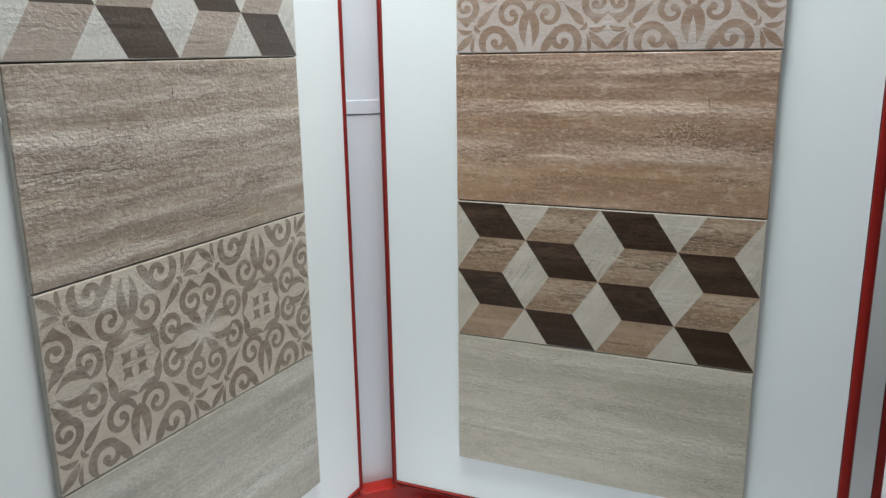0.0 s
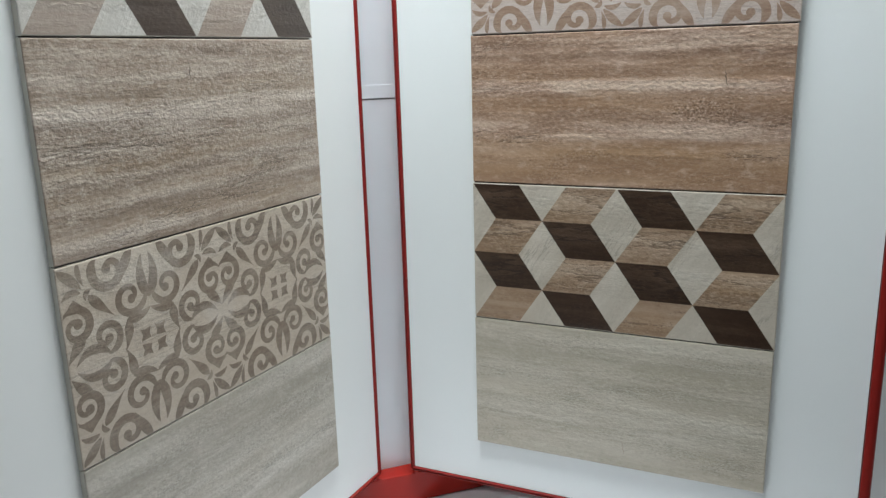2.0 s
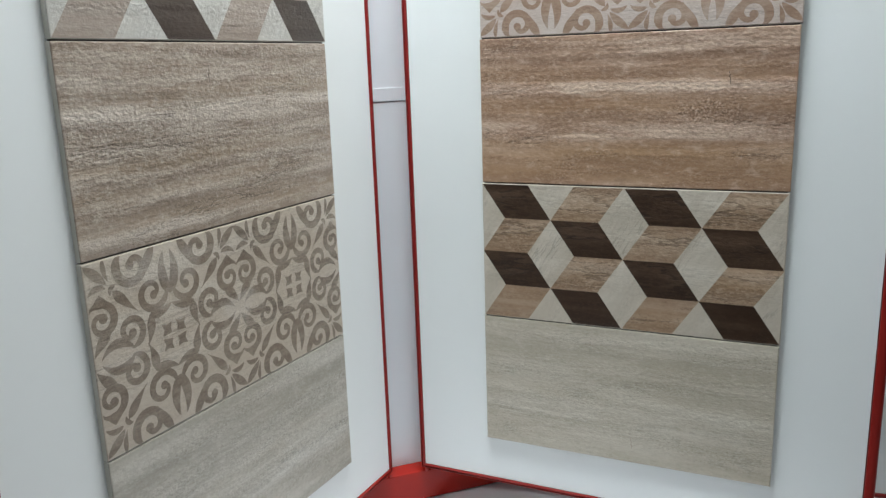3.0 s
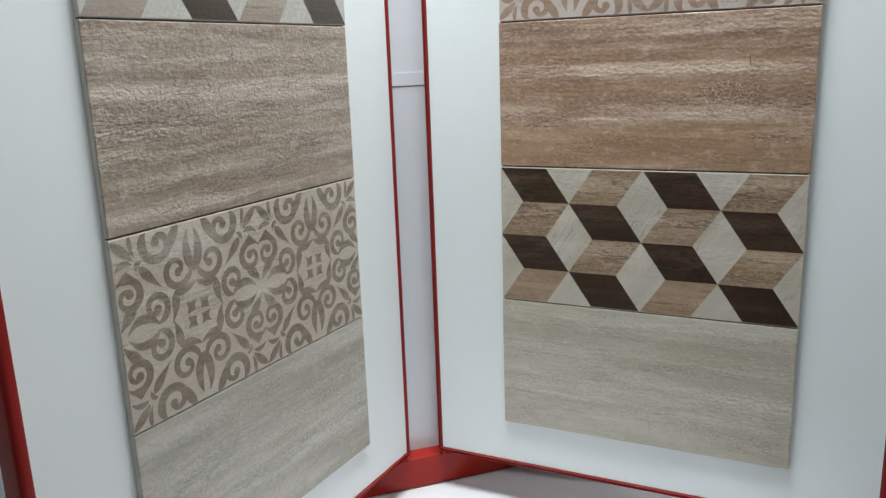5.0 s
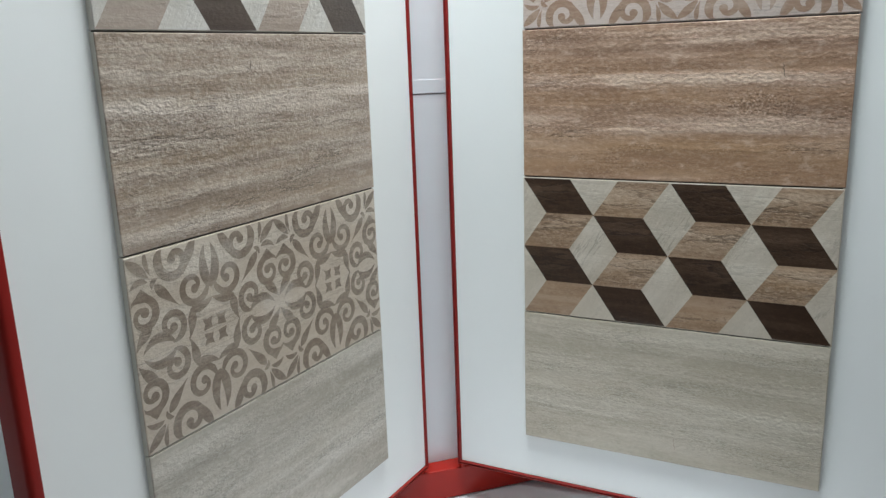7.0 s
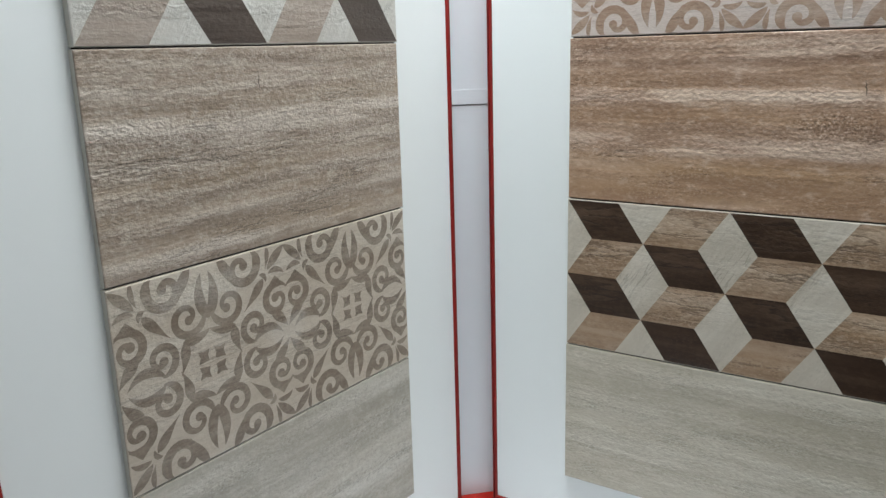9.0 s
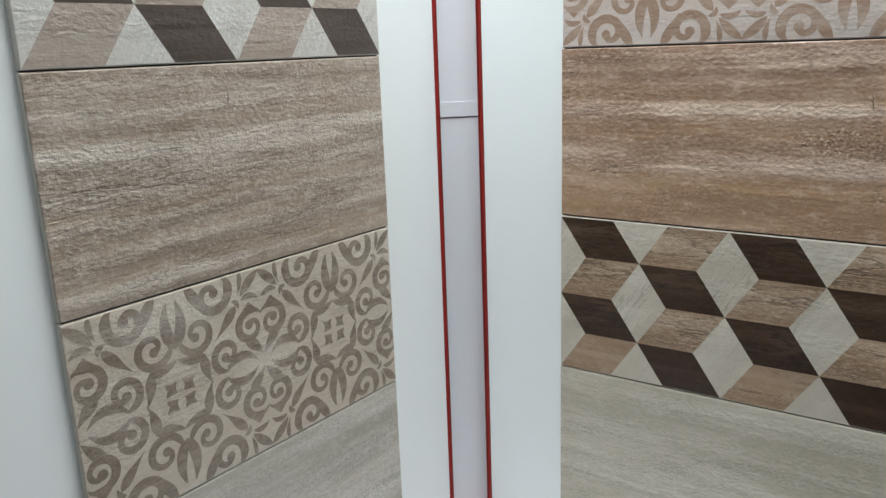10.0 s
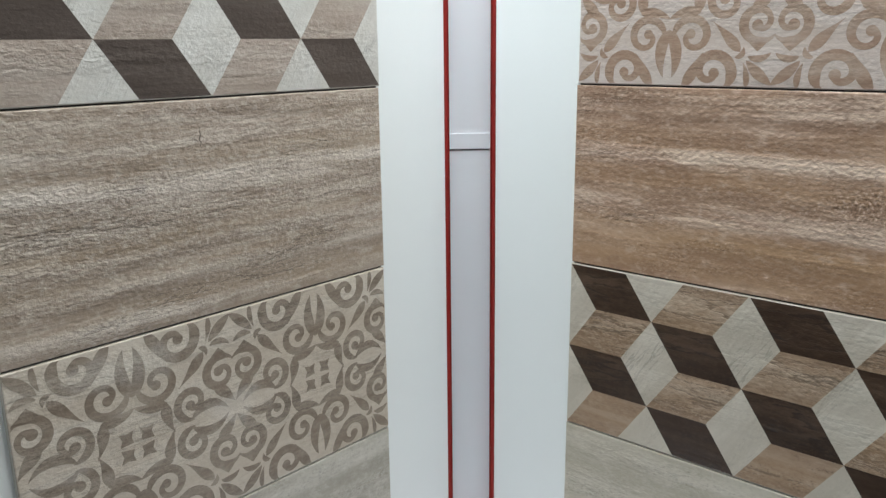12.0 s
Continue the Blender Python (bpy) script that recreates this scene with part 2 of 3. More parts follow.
SAND_BEDS = ((0.00, 0.1, 0.1, 0.1, 0.20), (0.10, 0.2, 0.2, 0.2, 0.35), (0.17, 0.3, 0.1, 0.3, 1.00), (0.26, 0.1, 0.3, 0.3, 0.60), (0.36, 0.1, 0.1, 0.1, 0.20),
             (0.50, 0.3, 0.2, 0.1, 0.80), (0.62, 0.1, 0.3, 0.2, 0.30), (0.80, 0.3, 0.1, 0.2, 0.70), (1.00, 0.1, 0.1, 0.1, 0.30))
CUBE_BEDS = ((0.00, 0.0, 0.1, 0.1, 0.05), (0.22, 0.1, 0.1, 0.1, 0.06), (0.29, 0.1, 0.5, 0.4, 0.60), (0.37, 0.3, 0.6, 0.3, 0.80), (0.44, 0.4, 0.3, 0.1, 0.90),
             (0.50, 0.1, 0.4, 0.3, 0.30), (0.60, 0.2, 0.6, 0.3, 0.60), (0.66, 0.5, 0.5, 0.2, 1.00), (0.71, 0.3, 0.3, 0.3, 0.70), (0.77, 0.1, 0.4, 0.4, 0.40),
             (0.84, 0.2, 0.4, 0.5, 0.80), (0.91, 0.5, 0.2, 0.3, 1.00), (1.00, 0.2, 0.2, 0.3, 0.60))
M_BROWN = travertine("brown_travertine", (0.1979, 0.1178, 0.0797), (0.3676, 0.2242, 0.1594), (0.6952, 0.5434, 0.4389), (0.3829, 0.2288, 0.119), 0.85, 1.0, 0.0, "object", 0.80, strata=BROWN_BEDS, pocket=(0.372, 0.123, 0.062, 0.022), crinkle=0.22, cracks=0.11)
# brown travertine with the left leaf's greyish sheen mixed into its colour
M_BROWN_GREYED = travertine("brown_travertine_greyed", (0.2105, 0.162, 0.1273), (0.3595, 0.2861, 0.2316), (0.6107, 0.5414, 0.4799), (0.3496, 0.2603, 0.1732), 0.90, 1.0, 0.0, "object", 0.88, strata=GREIGE_BEDS, crinkle=0.26, cracks=0.13)
M_CREAM = travertine("cream_travertine", (0.366, 0.322, 0.250), (0.458, 0.412, 0.336), (0.625, 0.580, 0.502), (0.462, 0.400, 0.308), 0.70, 0.55, 0.0, "object", 0.75, strata=CREAM_BEDS, crinkle=0.5, cracks=0.12)
# the cream strata again in a greyer, slightly darker tone
M_ASH = travertine("ash_travertine", (0.3185, 0.2895, 0.2412), (0.4198, 0.3889, 0.3329), (0.6176, 0.5906, 0.5356), (0.4246, 0.3764, 0.3011), 0.80, 0.65, 0.0, "object", 1.0, strata=CREAM_BEDS, crinkle=0.5, cracks=0.12)
M_DARK = travertine("dark_facet", (0.020, 0.0096, 0.0050), (0.035, 0.0162, 0.0082), (0.105, 0.065, 0.042), (0.040, 0.0190, 0.0092), 0.60, 0.70, 0.0, "island", 0.55, strata=CUBE_BEDS, crinkle=0.8, cracks=0.58)
# dark and tan facets lifted and greyed: the left leaf's sheen put into colour
M_DARK_GREYED = travertine("dark_facet_greyed", (0.05211, 0.0386, 0.03281), (0.07527, 0.0579, 0.04921), (0.1496, 0.1206, 0.1042), (0.08106, 0.05983, 0.04825), 0.30, 0.50, 0.0, "island", 0.50, strata=SAND_BEDS)
M_TAN_GREYED = travertine("tan_facet_greyed", (0.259, 0.2044, 0.1674), (0.3693, 0.3057, 0.2599), (0.5276, 0.4643, 0.4134), (0.3693, 0.2905, 0.2343), 0.55, 0.70, 0.0, "island", 0.70, strata=SAND_BEDS)
M_TAN = travertine("tan_facet", (0.172, 0.108, 0.068), (0.332, 0.226, 0.156), (0.520, 0.404, 0.304), (0.335, 0.206, 0.106), 0.80, 0.95, 0.0, "island", 0.75, strata=CUBE_BEDS, crinkle=0.8, cracks=0.58)
M_PALE = travertine("pale_facet", (0.4212, 0.3702, 0.3016), (0.5325, 0.4784, 0.4056), (0.676, 0.6219, 0.546), (0.4888, 0.4285, 0.3484), 0.36, 0.75, 58.0, "island", 0.35, strata=CUBE_BEDS, crinkle=0.7, cracks=0.15)
# pale facet whitened by the same painted-in sheen
M_PALE_GREYED = travertine("pale_facet_greyed", (0.4825, 0.4613, 0.4246), (0.579, 0.5578, 0.5211), (0.6755, 0.661, 0.6321), (0.5211, 0.4873, 0.4342), 0.40, 0.80, 58.0, "island", 0.60, strata=SAND_BEDS)
# worn pale spots of the printed ornament: x, z, half width, half height
WORN_GREIGE = ((0.120, 0.212, 0.080, 0.030), (0.252, 0.124, 0.034, 0.022), (0.252, 0.124, 0.055, 0.020), (0.045, 0.120, 0.040, 0.014))
WORN_WARM = ((0.125, 0.012, 0.022, 0.020), (0.380, 0.012, 0.026, 0.020), (0.250, 0.060, 0.030, 0.014))
M_GROUND = travertine("warm_ornament_ground", (0.4639, 0.3771, 0.3289), (0.5337, 0.4489, 0.4077), (0.6783, 0.6184, 0.604), (0.5287, 0.4269, 0.3667), 0.50, 0.70, 0.0, "object", 0.55, strata=SCROLL_BEDS, cracks=0.25, bleached=WORN_WARM)
M_PRINT = travertine("warm_ornament_print", (0.2394, 0.1492, 0.1039), (0.3242, 0.2101, 0.1528), (0.4987, 0.3977, 0.3209), (0.3242, 0.2062, 0.1324), 0.75, 1.00, 0.0, "object", 0.55, 0.31, (0.530, 0.435, 0.348), strata=SCROLL_BEDS, cracks=0.25, bleached=WORN_WARM)
M_GROUND_GREIGE = travertine("greige_ornament_ground", (0.4535, 0.3812, 0.3069), (0.5259, 0.4535, 0.3744), (0.6466, 0.5887, 0.5163), (0.5114, 0.4246, 0.3377), 0.50, 0.70, 0.0, "object", 0.55, strata=SCROLL_BEDS, cracks=0.25, bleached=WORN_GREIGE)
M_PRINT_GREIGE = travertine("greige_ornament_print", (0.1654, 0.1258, 0.09434), (0.2167, 0.1696, 0.1307), (0.3971, 0.3408, 0.2796), (0.2358, 0.1754, 0.1274), 0.75, 0.90, 0.0, "object", 0.55, 0.31, (0.530, 0.458, 0.378), strata=SCROLL_BEDS, cracks=0.25, bleached=WORN_GREIGE)


def paint_material(name, color, rough, bump=0.05, size=90.0, cloud=0.05):
    k = Net(name)
    v = k.nodes.new("ShaderNodeTexCoord").outputs["Object"]
    soft = k.noise(v, 2.3, 4, 0.6)
    tone = k.mix(k.step(soft, 0.3, 0.7), tuple(c * (1 - cloud) for c in color), color)
    grain = k.noise(v, size, 3, 0.6)
    k.bump(grain, bump, 0.001)
    return k.finish(tone, k.math("ADD", rough - 0.05, k.math("MULTIPLY", soft, 0.1)))


def red_material(name, dim, bright, gloss, metal, spec):
    k = Net(name)
    v = k.nodes.new("ShaderNodeTexCoord").outputs["Object"]
    soft = k.noise(v, 6.0, 4, 0.6)
    brushed = k.noise(k.vmath("MULTIPLY", v, (400, 400, 8)), 1.0, 2, 0.5)
    color = k.mix(k.step(soft, 0.3, 0.7), dim, bright)
    k.bump(brushed, 0.04, 0.0006)
    return k.finish(color, k.math("ADD", gloss, k.math("MULTIPLY", soft, 0.12)), metal, spec)


M_RED = red_material("red_painted_steel", (0.330, 0.0125, 0.0065), (0.385, 0.0160, 0.0080), 0.20, 0.0, 0.32)
M_FRAME = red_material("red_anodised_frame", (0.235, 0.0100, 0.0070), (0.285, 0.0130, 0.0085), 0.38, 0.0, 0.35)
M_BOARD = paint_material("white_laminate", (0.820, 0.841, 0.840), 0.40, 0.03, 140, 0.02)
M_WALLPANEL = paint_material("white_wall_panel", (0.830, 0.855, 0.895), 0.35, 0.03, 60, 0.03)
M_PLATFORM = paint_material("white_platform", (0.700, 0.700, 0.725), 0.28, 0.02, 50, 0.04)
M_FLOOR = paint_material("dark_added_floor", (0.085, 0.083, 0.080), 0.35, 0.1, 30, 0.25)
M_ROOM = paint_material("grey_room_paint", (0.24, 0.245, 0.25), 0.7, 0.1, 120, 0.06)
M_CEILING = paint_material("white_ceiling_paint", (0.70, 0.71, 0.72), 0.8, 0.1, 120, 0.04)
M_BISCUIT = paint_material("tile_biscuit", (0.680, 0.660, 0.590), 0.7, 0.2, 400, 0.1)
# near black, for the strips that stand in for shade between tiles
M_JOINT_SHADE = paint_material("joint_shade_dark", (0.035, 0.033, 0.031), 0.85, 0.3, 500, 0.2)

# ---- mesh helpers ----


def part(name, bm, materials, parent=None, label=""):
    """Links a bmesh as one mesh object, under a thing or a part."""
    mesh = bpy.data.meshes.new(name)
    bm.normal_update()
    bm.to_mesh(mesh)
    bm.free()
    for m in materials if isinstance(materials, (list, tuple)) else [materials]:
        mesh.materials.append(m)
    ob = new(name, mesh)
    ob.parent = parent
    return tagged(ob, label)


def box(bm, low, high, bevel=0.0, segments=2):
    made = bmesh.ops.create_cube(bm, size=1.0)["verts"]
    low, high = Vector(low), Vector(high)
    for v in made:
        v.co = Vector(((v.co[i] + 0.5) * (high[i] - low[i]) + low[i] for i in range(3)))
    if bevel:
        edges = list({e for v in made for e in v.link_edges})
        bmesh.ops.bevel(bm, geom=edges, offset=bevel, segments=segments, affect="EDGES", profile=0.6)


def tube(bm, radius, z0, z1, sides=20):
    bmesh.ops.create_cone(bm, cap_ends=True, segments=sides, radius1=radius, radius2=radius, depth=z1 - z0,
                          matrix=Matrix.Translation((0, 0, (z0 + z1) / 2)))


def smooth(ob, angle=35):
    for p in ob.data.polygons:
        p.use_smooth = True
    ob.data.set_sharp_from_angle(angle=radians(angle))


# ---- the room ----


def slab(name, s0, s1, n0, n1, z0, z1, material, label, category):
    bm = bmesh.new()
    box(bm, (s0, n0, z0), (s1, n1, z1))
    ob = part(name, bm, material)
    ob.matrix_world = Matrix.Translation(ORIGIN) @ pose(0, 0, 0, 0, 0, 45)
    return tagged(ob, label, category, kind="structure")


WALL = 0.042                      # the wall panel stands this far behind the rail's front edge
JOINT = FLOOR - 0.1062
STEP = 0.15                       # height of the white platform over the showroom floor
# unseen floor past the platform, kept dark to cut bounce on the outer boards
slab("floor", -3.0, 3.0, -4.5, WALL + 0.2, -STEP - 0.12, -STEP, M_FLOOR, "unseen dark floor added around the white platform", "floor")
slab("platform", -2.9, 2.9, -0.62, WALL - 0.002, -STEP, 0.0, M_PLATFORM, "low smooth white platform under the tile display", "platform")
slab("wall_lower_back", -3.0, 3.0, WALL, WALL + 0.12, -STEP, JOINT, M_WALLPANEL, "smooth white lower wall panel behind the hinged leaves", "wall")
slab("wall_upper_back", -3.0, 3.0, WALL, WALL + 0.12, JOINT + 0.0016, 2.8, M_WALLPANEL, "smooth white upper wall panel behind the hinged leaves", "wall")
# unseen walls close the room, grey enough to keep tile reflections dark
slab("wall_left", -3.12, -3.0, -4.5, WALL + 0.12, -STEP, 2.8, M_ROOM, "plain grey painted side wall of the showroom", "wall")
slab("wall_right", 3.0, 3.12, -4.5, WALL + 0.12, -STEP, 2.8, M_ROOM, "plain grey painted side wall of the showroom", "wall")
slab("wall_front", -3.12, 3.12, -4.62, -4.5, -STEP, 2.8, M_ROOM, "plain grey painted far wall of the showroom", "wall")
slab("ceiling", -3.12, 3.12, -4.62, WALL + 0.12, 2.8, 2.9, M_CEILING, "plain white painted showroom ceiling", "ceiling")


def joint_strip():
    bm = bmesh.new()
    box(bm, (-2.99, WALL - 0.0014, JOINT + 0.0020), (2.99, WALL, JOINT + 0.0265), 0.0006, 2)
    ob = part("trim", bm, M_WALLPANEL)
    ob.matrix_world = Matrix.Translation(ORIGIN) @ pose(0, 0, 0, 0, 0, 45)
    return tagged(ob, "thin white plastic cover strip over the wall joint", "trim", kind="structure")


joint_strip()

# ---- the red base rail ----
RAIL_TOP = FLOOR - 0.850


def base_rail():
    root = new("base_rail")
    root.matrix_world = Matrix.Translation(ORIGIN) @ pose(0, 0, 0, 0, 0, 45)
    tagged(root, "long red painted metal base rail along the wall", "rail")
    bm = bmesh.new()
    box(bm, (-1.6, 0.0, 0.0022), (1.6, WALL - 0.001, RAIL_TOP), 0.0036, 4)
    smooth(part("channel", bm, M_RED, root))
    for s in (-1.45, -0.75, 0.75, 1.45):
        bm = bmesh.new()
        box(bm, (s - 0.03, 0.012, 0.0), (s + 0.03, 0.032, 0.004))
        part("foot", bm, M_FRAME, root)
    return root


base_rail()

# ---- tiles ----
TW, TH, TT = 0.505, 0.2459, 0.009
PITCH = 0.2479
EDGE = 0.0014


def rim(bm, mat_side):
    """The sides and the rounded shoulder of a tile, without its face."""
    def ring(inset, y):
        return [bm.verts.new((x, y, z)) for x, z in ((inset, inset), (TW - inset, inset), (TW - inset, TH - inset), (inset, TH - inset))]
    loops = [ring(EDGE, 0.0), ring(EDGE * 0.3, EDGE * 0.3), ring(0.0, EDGE), ring(0.0, TT)]
    for i, (a, b) in enumerate(zip(loops, loops[1:])):
        for j in range(4):
            f = bm.faces.new((a[j], b[j], b[(j + 1) % 4], a[(j + 1) % 4]))
            f.material_index = mat_side if i == 2 else 0
    f = bm.faces.new(loops[-1][::-1])
    f.material_index = mat_side
    return loops[0]


def plain_tile(material, parent, label):
    bm = bmesh.new()
    face = bm.faces.new(rim(bm, 1))
    face.material_index = 0
    bmesh.ops.recalc_face_normals(bm, faces=bm.faces)
    return part("tile", bm, [material, M_BISCUIT], parent, label)


def clip(poly, low, high):
    """A convex polygon cut to a rectangle."""
    for axis in (0, 1):
        for limit, sign in ((low[axis], 1), (high[axis], -1)):
            out = []
            for p, q in zip(poly, poly[1:] + poly[:1]):
                dp, dq = sign * (p[axis] - limit), sign * (q[axis] - limit)
                if dp >= 0:
                    out.append(p)
                if (dp < 0) != (dq < 0):
                    f = dp / (dp - dq)
                    out.append((p[0] + f * (q[0] - p[0]), p[1] + f * (q[1] - p[1])))
            poly = out
            if len(poly) < 3:
                return []
    return poly


def cube_tile(parent, dark, tan, pale, label):
    """Tumbling blocks: a dark, a tan and a pale rhomb at every node of the pattern."""
    bm = bmesh.new()
    rim(bm, 3)
    for f in bm.faces:
        if f.material_index == 0:
            f.material_index = 2
    a, b, h = TW / 12, TW / 6, TH / 4
    for i in range(-2, 6):
        for k in range(-2, 5):
            x, z = i * TW / 4, TH - k * 2 * h - (h if i % 2 else 0)
            rhombs = ((0, [(x, z), (x + b, z), (x + a + b, z - h), (x + a, z - h)]),
                      (1, [(x + a, z - h), (x + a + b, z - h), (x + b, z - 2 * h), (x, z - 2 * h)]),
                      (2, [(x + a + b, z - h), (x + 2 * b, z - 2 * h), (x + a + b, z - 3 * h), (x + b, z - 2 * h)]))
            for mat, poly in rhombs:
                poly = clip(poly, (EDGE, EDGE), (TW - EDGE, TH - EDGE))
                if len(poly) > 2:
                    f = bm.faces.new([bm.verts.new((p[0], 0.0, p[1])) for p in poly])
                    f.material_index = mat
                    f.normal_update()
                    if f.normal.y > 0:
                        f.normal_flip()
    return part("tile", bm, [dark, tan, pale, M_BISCUIT], parent, label)


class Ornament:
    """Flat scroll work, drawn in one eighth of the tile (x: from flower to diamond, y: from the middle line to the edge) and mirrored."""

    def __init__(self):
        self.bm = bmesh.new()
        self.level = 0

    def mirrored(self, strips):
        cw, ch = TW / 4, TH / 2
        self.level += 1
        for col in range(4):
            for row in (0, 1):
                y = -0.00008 - 0.000008 * self.level - 0.000002 * (col % 2 + 2 * row)
                for strip in strips:
                    made = []
                    for px, py in strip:
                        x = col * cw + (px if col % 2 == 0 else 1 - px) * cw
                        z = ch + (ch * py if row else -ch * py)
                        x = min(max(x, EDGE), TW - EDGE)
                        z = min(max(z, EDGE), TH - EDGE)
                        made.append(self.bm.verts.new((x, y, z)))
                    f = self.bm.faces.new(made)
                    f.normal_update()
                    if f.normal.y > 0:
                        f.normal_flip()

    def ribbon(self, line, widths):
        left, right = [], []
        for i, p in enumerate(line):
            a, b = Vector(line[max(i - 1, 0)]), Vector(line[min(i + 1, len(line) - 1)])
            t = (b - a).normalized()
            n = Vector((-t.y, t.x)) * widths[i] / 2
            left.append(Vector(p) + n)
            right.append(Vector(p) - n)
        quads = [(left[i], left[i + 1], right[i + 1], right[i]) for i in range(len(line) - 1)]
        self.mirrored(quads)

    def scroll(self, cx, cy, r0, r1, start, sweep, w0, w1, bulb, swell=0.0):
        steps = 30
        line, widths = [], []
        for i in range(steps + 1):
            f = i / steps
            r = r0 + (r1 - r0) * f ** 1.35
            a = radians(start + sweep * f)
            line.append((cx + r * math.cos(a), cy + r * math.sin(a)))
            widths.append(1.12 * (w0 + (w1 - w0) * f + swell * math.sin(math.pi * min(1, f * 1.6))) * min(1, 0.25 + f * 8))
        self.ribbon(line, widths)
        ex, ey = line[-1]
        self.mirrored([[(ex + bulb * math.cos(k * math.tau / 12), ey + bulb * math.sin(k * math.tau / 12)) for k in range(12)]])

    def leaf(self, x0, y0, x1, y1, width, bend=0.0, fat=0.5):
        """A pointed leaf from one point to another; bend pushes its middle to the side, fat says where it is widest."""
        steps = 12
        dx, dy = x1 - x0, y1 - y0
        line, widths = [], []
        for i in range(steps + 1):
            f = i / steps
            b = bend * 4 * f * (1 - f)
            line.append((x0 + dx * f - dy * b, y0 + dy * f + dx * b))
            g = f ** (math.log(0.5) / math.log(fat))
            widths.append(1.22 * width * (math.sin(math.pi * g) ** 0.8 if 0 < g < 1 else 0) + 0.004)
        self.ribbon(line, widths)

    def patch(self, *points):
        self.mirrored([list(points)])


def ornament_tile(parent, ground, ink, label):
    tile = plain_tile(ground, parent, label)
    o = Ornament()
    o.scroll(0.450, 0.205, 0.168, 0.030, -92, 410, 0.066, 0.050, 0.050, 0.010)     # scroll at the petal's end
    o.leaf(0.080, 0.025, 0.475, 0.035, 0.078, 0.27, 0.56)                           # flank of the petal
    o.scroll(0.135, 0.405, 0.178, 0.034, 143, -455, 0.045, 0.050, 0.052, 0.034)     # heart
    o.leaf(0.005, 0.070, 0.225, 0.300, 0.092, 0.04, 0.62)
    o.patch((0.035, 0.545), (0.255, 0.520), (0.215, 0.600), (0.142, 0.668), (0.090, 0.620))
    o.leaf(0.572, 0.385, 0.298, 0.672, 0.084, 0.02, 0.70)                           # slanting leaf
    o.scroll(0.765, 0.525, 0.192, 0.032, 8, -425, 0.056, 0.050, 0.048, 0.018)       # scroll by the tulip
    o.leaf(0.998, 0.46, 0.955, 0.920, 0.094, 0.125, 0.36)                            # tulip leg
    o.scroll(0.560, 0.858, 0.205, 0.030, 130, 385, 0.092, 0.050, 0.052, 0.010)      # scroll on the edge
    o.leaf(0.655, 0.68, 0.845, 1.02, 0.090, 0.03, 0.60)
    o.leaf(0.640, -0.020, 0.710, 0.302, 0.088, -0.08, 0.68)                         # bracket round the diamond
    o.leaf(0.692, 0.296, 1.005, 0.356, 0.078, -0.10, 0.36)
    o.patch((0.964, 0.032), (0.842, 0.016), (0.864, 0.082), (0.836, 0.148), (0.900, 0.130), (0.972, 0.150), (0.952, 0.090))
    o.leaf(0.236, 0.752, -0.005, 0.972, 0.080, -0.03, 0.50)                         # star
    o.leaf(0.226, 0.712, 0.020, 0.680, 0.050, -0.18, 0.45)
    o.leaf(0.264, 0.770, 0.228, 1.010, 0.044, 0.08, 0.60)
    o.leaf(0.268, 0.628, 0.345, 0.722, 0.042, 0.26, 0.55)
    part("scroll_print", o.bm, ink, tile, "brown printed scroll ornament")
    return tile


def crack(tile, material, x, z, length, lean):
    """A short dark crack in the printed stone."""
    rng = random.Random(int(x * 1000))
    bm = bmesh.new()
    rows = []
    for i in range(9):
        f = i / 8
        cx, w = x + lean * f + rng.uniform(-0.0016, 0.0016), 0.0005 * (1 - abs(2 * f - 1)) + 0.00025
        rows.append([bm.verts.new((cx + k * w, -0.00006, z - length * f)) for k in (-1, 1)])
    for a, b in zip(rows, rows[1:]):
        bm.faces.new((a[0], b[0], b[1], a[1]))
    part("printed_crack", bm, material, tile, "thin dark printed crack")


TILES = {"brown": lambda p: plain_tile(M_BROWN, p, "brown travertine tile with pale flaky bands"), "cream": lambda p: plain_tile(M_CREAM, p, "plain cream travertine tile"),
         "ash": lambda p: plain_tile(M_ASH, p, "plain ash-grey travertine tile"),
         "greyer": lambda p: plain_tile(M_BROWN_GREYED, p, "flaky-banded brown travertine tile, grey sheen in its colour"),
         "brown cubes": lambda p: cube_tile(p, M_DARK, M_TAN, M_PALE, "dark brown, tan and cream tumbling block tile"), "greige cubes": lambda p: cube_tile(p, M_DARK_GREYED, M_TAN_GREYED, M_PALE_GREYED, "dark, tan and pale tumbling block tile, greyed with sheen"),
         "warm scrolls": lambda p: ornament_tile(p, M_GROUND, M_PRINT, "warm beige tile with brown scroll ornament"),
         "greige scrolls": lambda p: ornament_tile(p, M_GROUND_GREIGE, M_PRINT_GREIGE, "grey-beige tile with worn scroll ornament")}

# ---- leaves ----
BOARD_FRONT, BOARD_BACK = TT, TT + 0.022
BOARD_BOTTOM = FLOOR - 0.829
BOARD_TOP = FLOOR + PITCH + 0.085


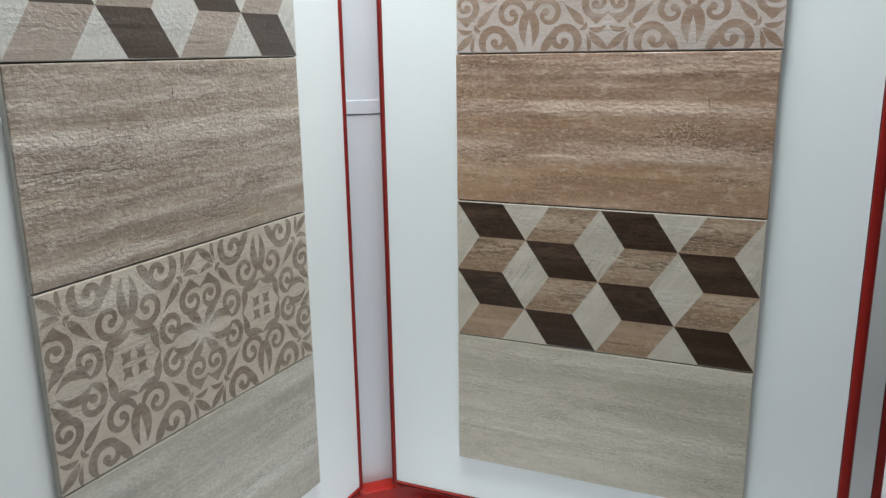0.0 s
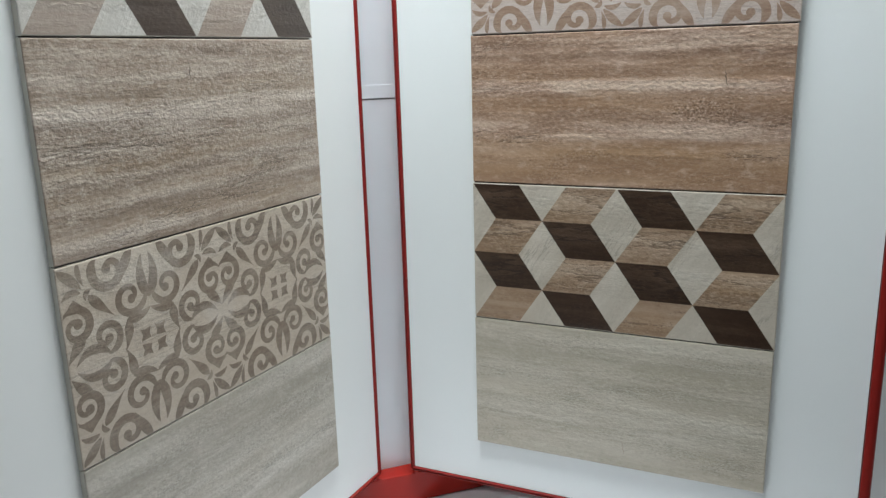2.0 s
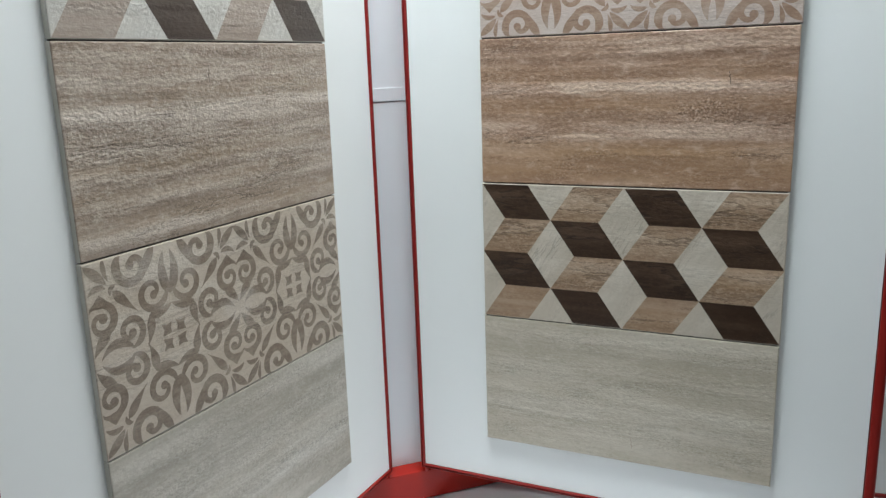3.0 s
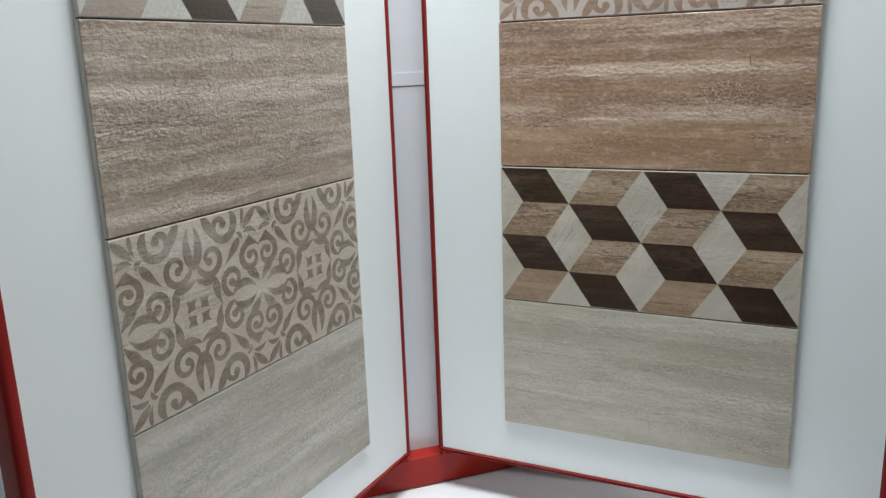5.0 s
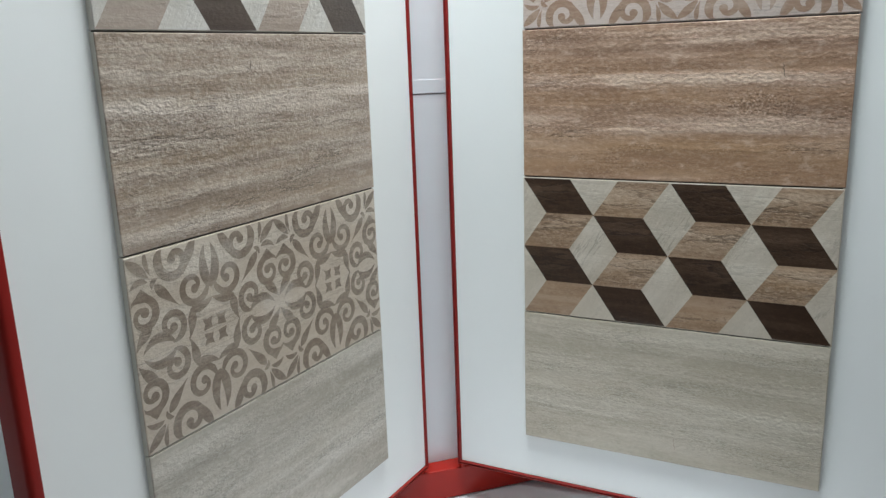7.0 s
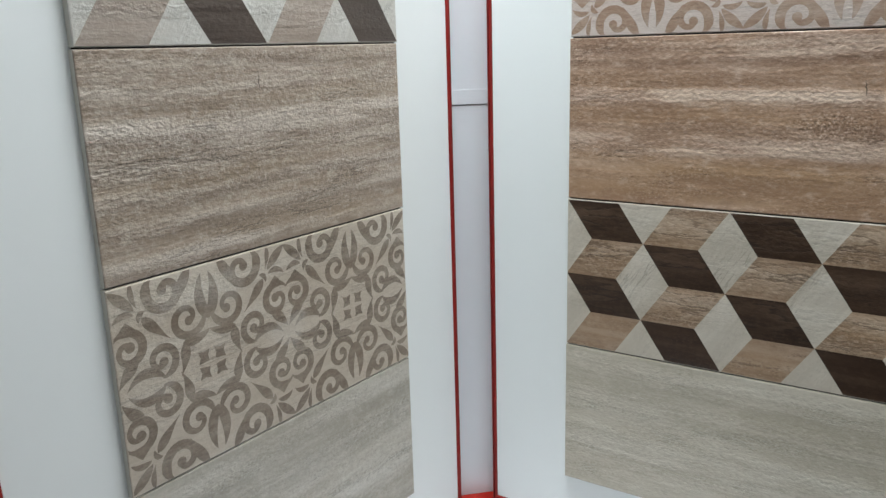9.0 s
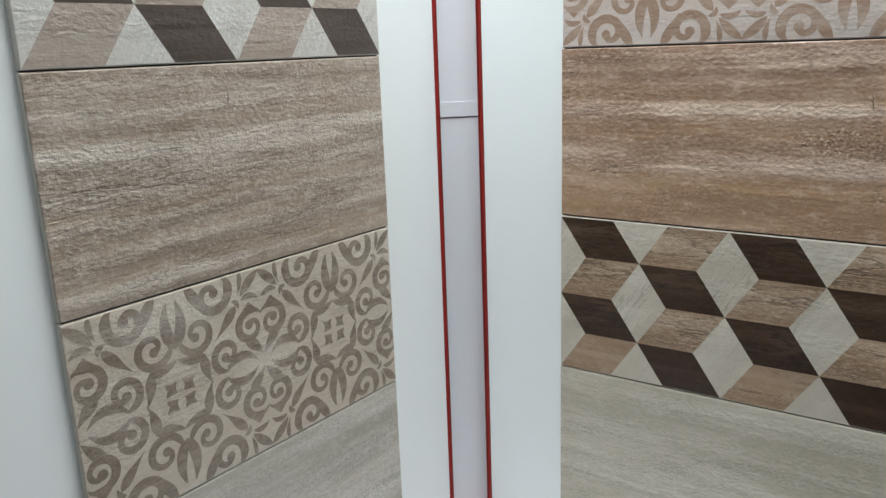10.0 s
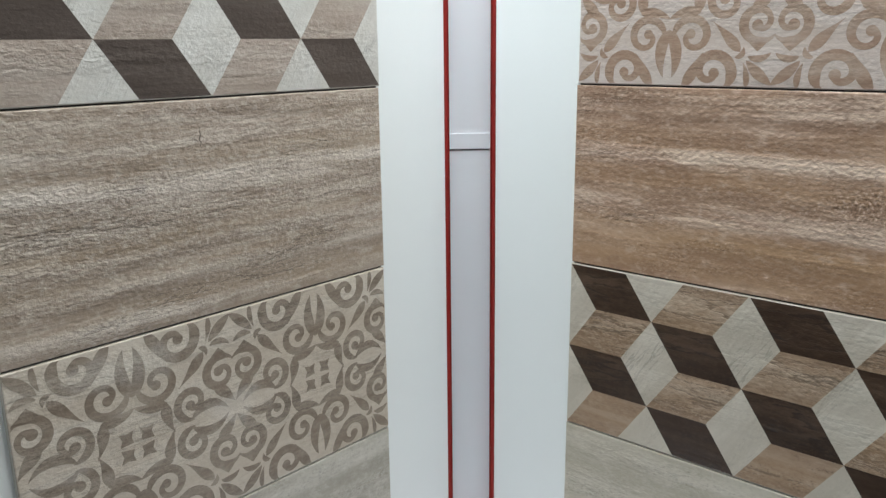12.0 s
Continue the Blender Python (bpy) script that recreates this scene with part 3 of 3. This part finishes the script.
def frame_rail(parent, x0, x1, z0, z1, wide, side):
    """One mitred length of the frame. wide: width of the left, right, bottom and top rails."""
    lip, back = BOARD_FRONT - 0.0035, BOARD_BACK + 0.006
    profile = [(0.09, back - 0.002), (0.09, lip + 0.0010), (0.13, lip + 0.0002), (0.20, lip), (0.60, lip), (0.76, lip + 0.0005), (0.88, lip + 0.0017),
               (0.96, lip + 0.0036), (1.0, lip + 0.0062), (1.0, back - 0.001), (0.94, back), (0.0, back), (0.0, back - 0.002)]

    if {"left": 0, "right": 1, "bottom": 2, "top": 3}[side] != wide.index(max(wide)):
        groove = [(0.40, lip), (0.42, lip + 0.0040), (0.64, lip + 0.0040), (0.66, lip + 0.0004)]
        profile = profile[:4] + groove + profile[5:]

    def corner(o, y, right, top):
        scale = lambda w: o * w if o > 0 else o
        x = x1 + scale(wide[1]) if right else x0 - scale(wide[0])
        z = z1 + scale(wide[3]) if top else z0 - scale(wide[2])
        return (x, y, z)

    ends = {"left": ((0, 0), (0, 1)), "right": ((1, 0), (1, 1)), "bottom": ((0, 0), (1, 0)), "top": ((0, 1), (1, 1))}[side]
    bm = bmesh.new()
    rows = [[bm.verts.new(corner(o, y, *e)) for o, y in profile] for e in ends]
    n = len(profile)
    for i in range(n):
        j = (i + 1) % n
        bm.faces.new((rows[0][i], rows[0][j], rows[1][j], rows[1][i]))
    bm.faces.new(rows[0])
    bm.faces.new(rows[1][::-1])
    bmesh.ops.recalc_face_normals(bm, faces=bm.faces)
    smooth(part("frame_rail", bm, M_FRAME, parent, "red painted metal frame rail"), 28)


def leaf_display(place, x0, x1, wide, tiles, pin_x, label, cracks=(), shifts=()):
    """A hinged display leaf: board, frame, pivot pin and a column of tiles from the top down."""
    root = new("display_leaf")
    tagged(root, label, "display leaf", "hinged tile leaves")
    bm = bmesh.new()
    box(bm, (x0, BOARD_FRONT, BOARD_BOTTOM), (x1, BOARD_BACK, BOARD_TOP))
    part("board", bm, M_BOARD, root, "smooth white laminated board")
    for side in ("left", "right", "bottom", "top"):
        frame_rail(root, x0, x1, BOARD_BOTTOM, BOARD_TOP, wide, side)
    bm = bmesh.new()
    tube(bm, 0.006, RAIL_TOP - 0.0005, BOARD_BOTTOM)
    pin = part("pivot_pin", bm, M_RED, root)
    pin.location = (pin_x, (BOARD_FRONT + BOARD_BACK) / 2, 0)
    for i, kind in enumerate(tiles):
        tile = TILES[kind](root)
        tile.location = (shifts[i], 0, FLOOR + PITCH * (1 - i) - TH - (PITCH - TH) / 2)
        if i:
            # dark strip added in place of the shade inside the open joint
            bm = bmesh.new()
            x, z = max(shifts[i], shifts[i - 1]) + 0.002, FLOOR + PITCH * (1 - i)
            box(bm, (x, 0.0030, z - 0.0008), (x + TW - 0.006, TT, z + 0.0008))
            part("joint_shade_strip", bm, M_JOINT_SHADE, root, "thin dark strip shading the open tile joint")
        for row, *mark in cracks:
            if row == i:
                crack(tile, M_BROWN_GREYED if kind == "cream" else M_DARK_GREYED, *mark)
    root.matrix_world = place
    return root


THIN, WIDE = 0.0100, 0.0170
leaf_display(pose(0, 0, 0), -0.1450, 0.6370, (THIN, WIDE, THIN, THIN), ("warm scrolls", "brown", "brown cubes", "cream"), -0.1490,
             "white red-framed leaf with four brown travertine tiles, cube pattern third",
             ((1, 0.408, 0.183, 0.022, 0.005), (3, 0.273, 0.050, 0.024, 0.003)), (-0.0012, -0.0028, -0.0036, -0.0044))
leaf_display(pose(-0.2187, -0.6820, 0, 0, 0, 87.74), -0.1330, 0.6410, (WIDE, THIN, THIN, THIN), ("greige cubes", "greyer", "greige scrolls", "ash"), 0.6450,
             "white red-framed leaf with four grey-tinted travertine tiles, scroll pattern third",
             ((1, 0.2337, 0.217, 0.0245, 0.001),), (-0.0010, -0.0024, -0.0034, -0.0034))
# the next leaf on either side, standing behind these two with its bare board in their shade
leaf_display(pose(0.0786, 0.1154, 0, 0, 0, 8.0), -0.1450, 0.6370, (THIN, WIDE, THIN, THIN), (), -0.1490,
             "bare white display leaf framed in red, behind another leaf")
leaf_display(pose(-0.4180, -0.7545, 0, 0, 0, 79.7), -0.1330, 0.6410, (WIDE, THIN, THIN, THIN), (), 0.6450,
             "bare white display leaf framed in red, shaded by the next leaf")
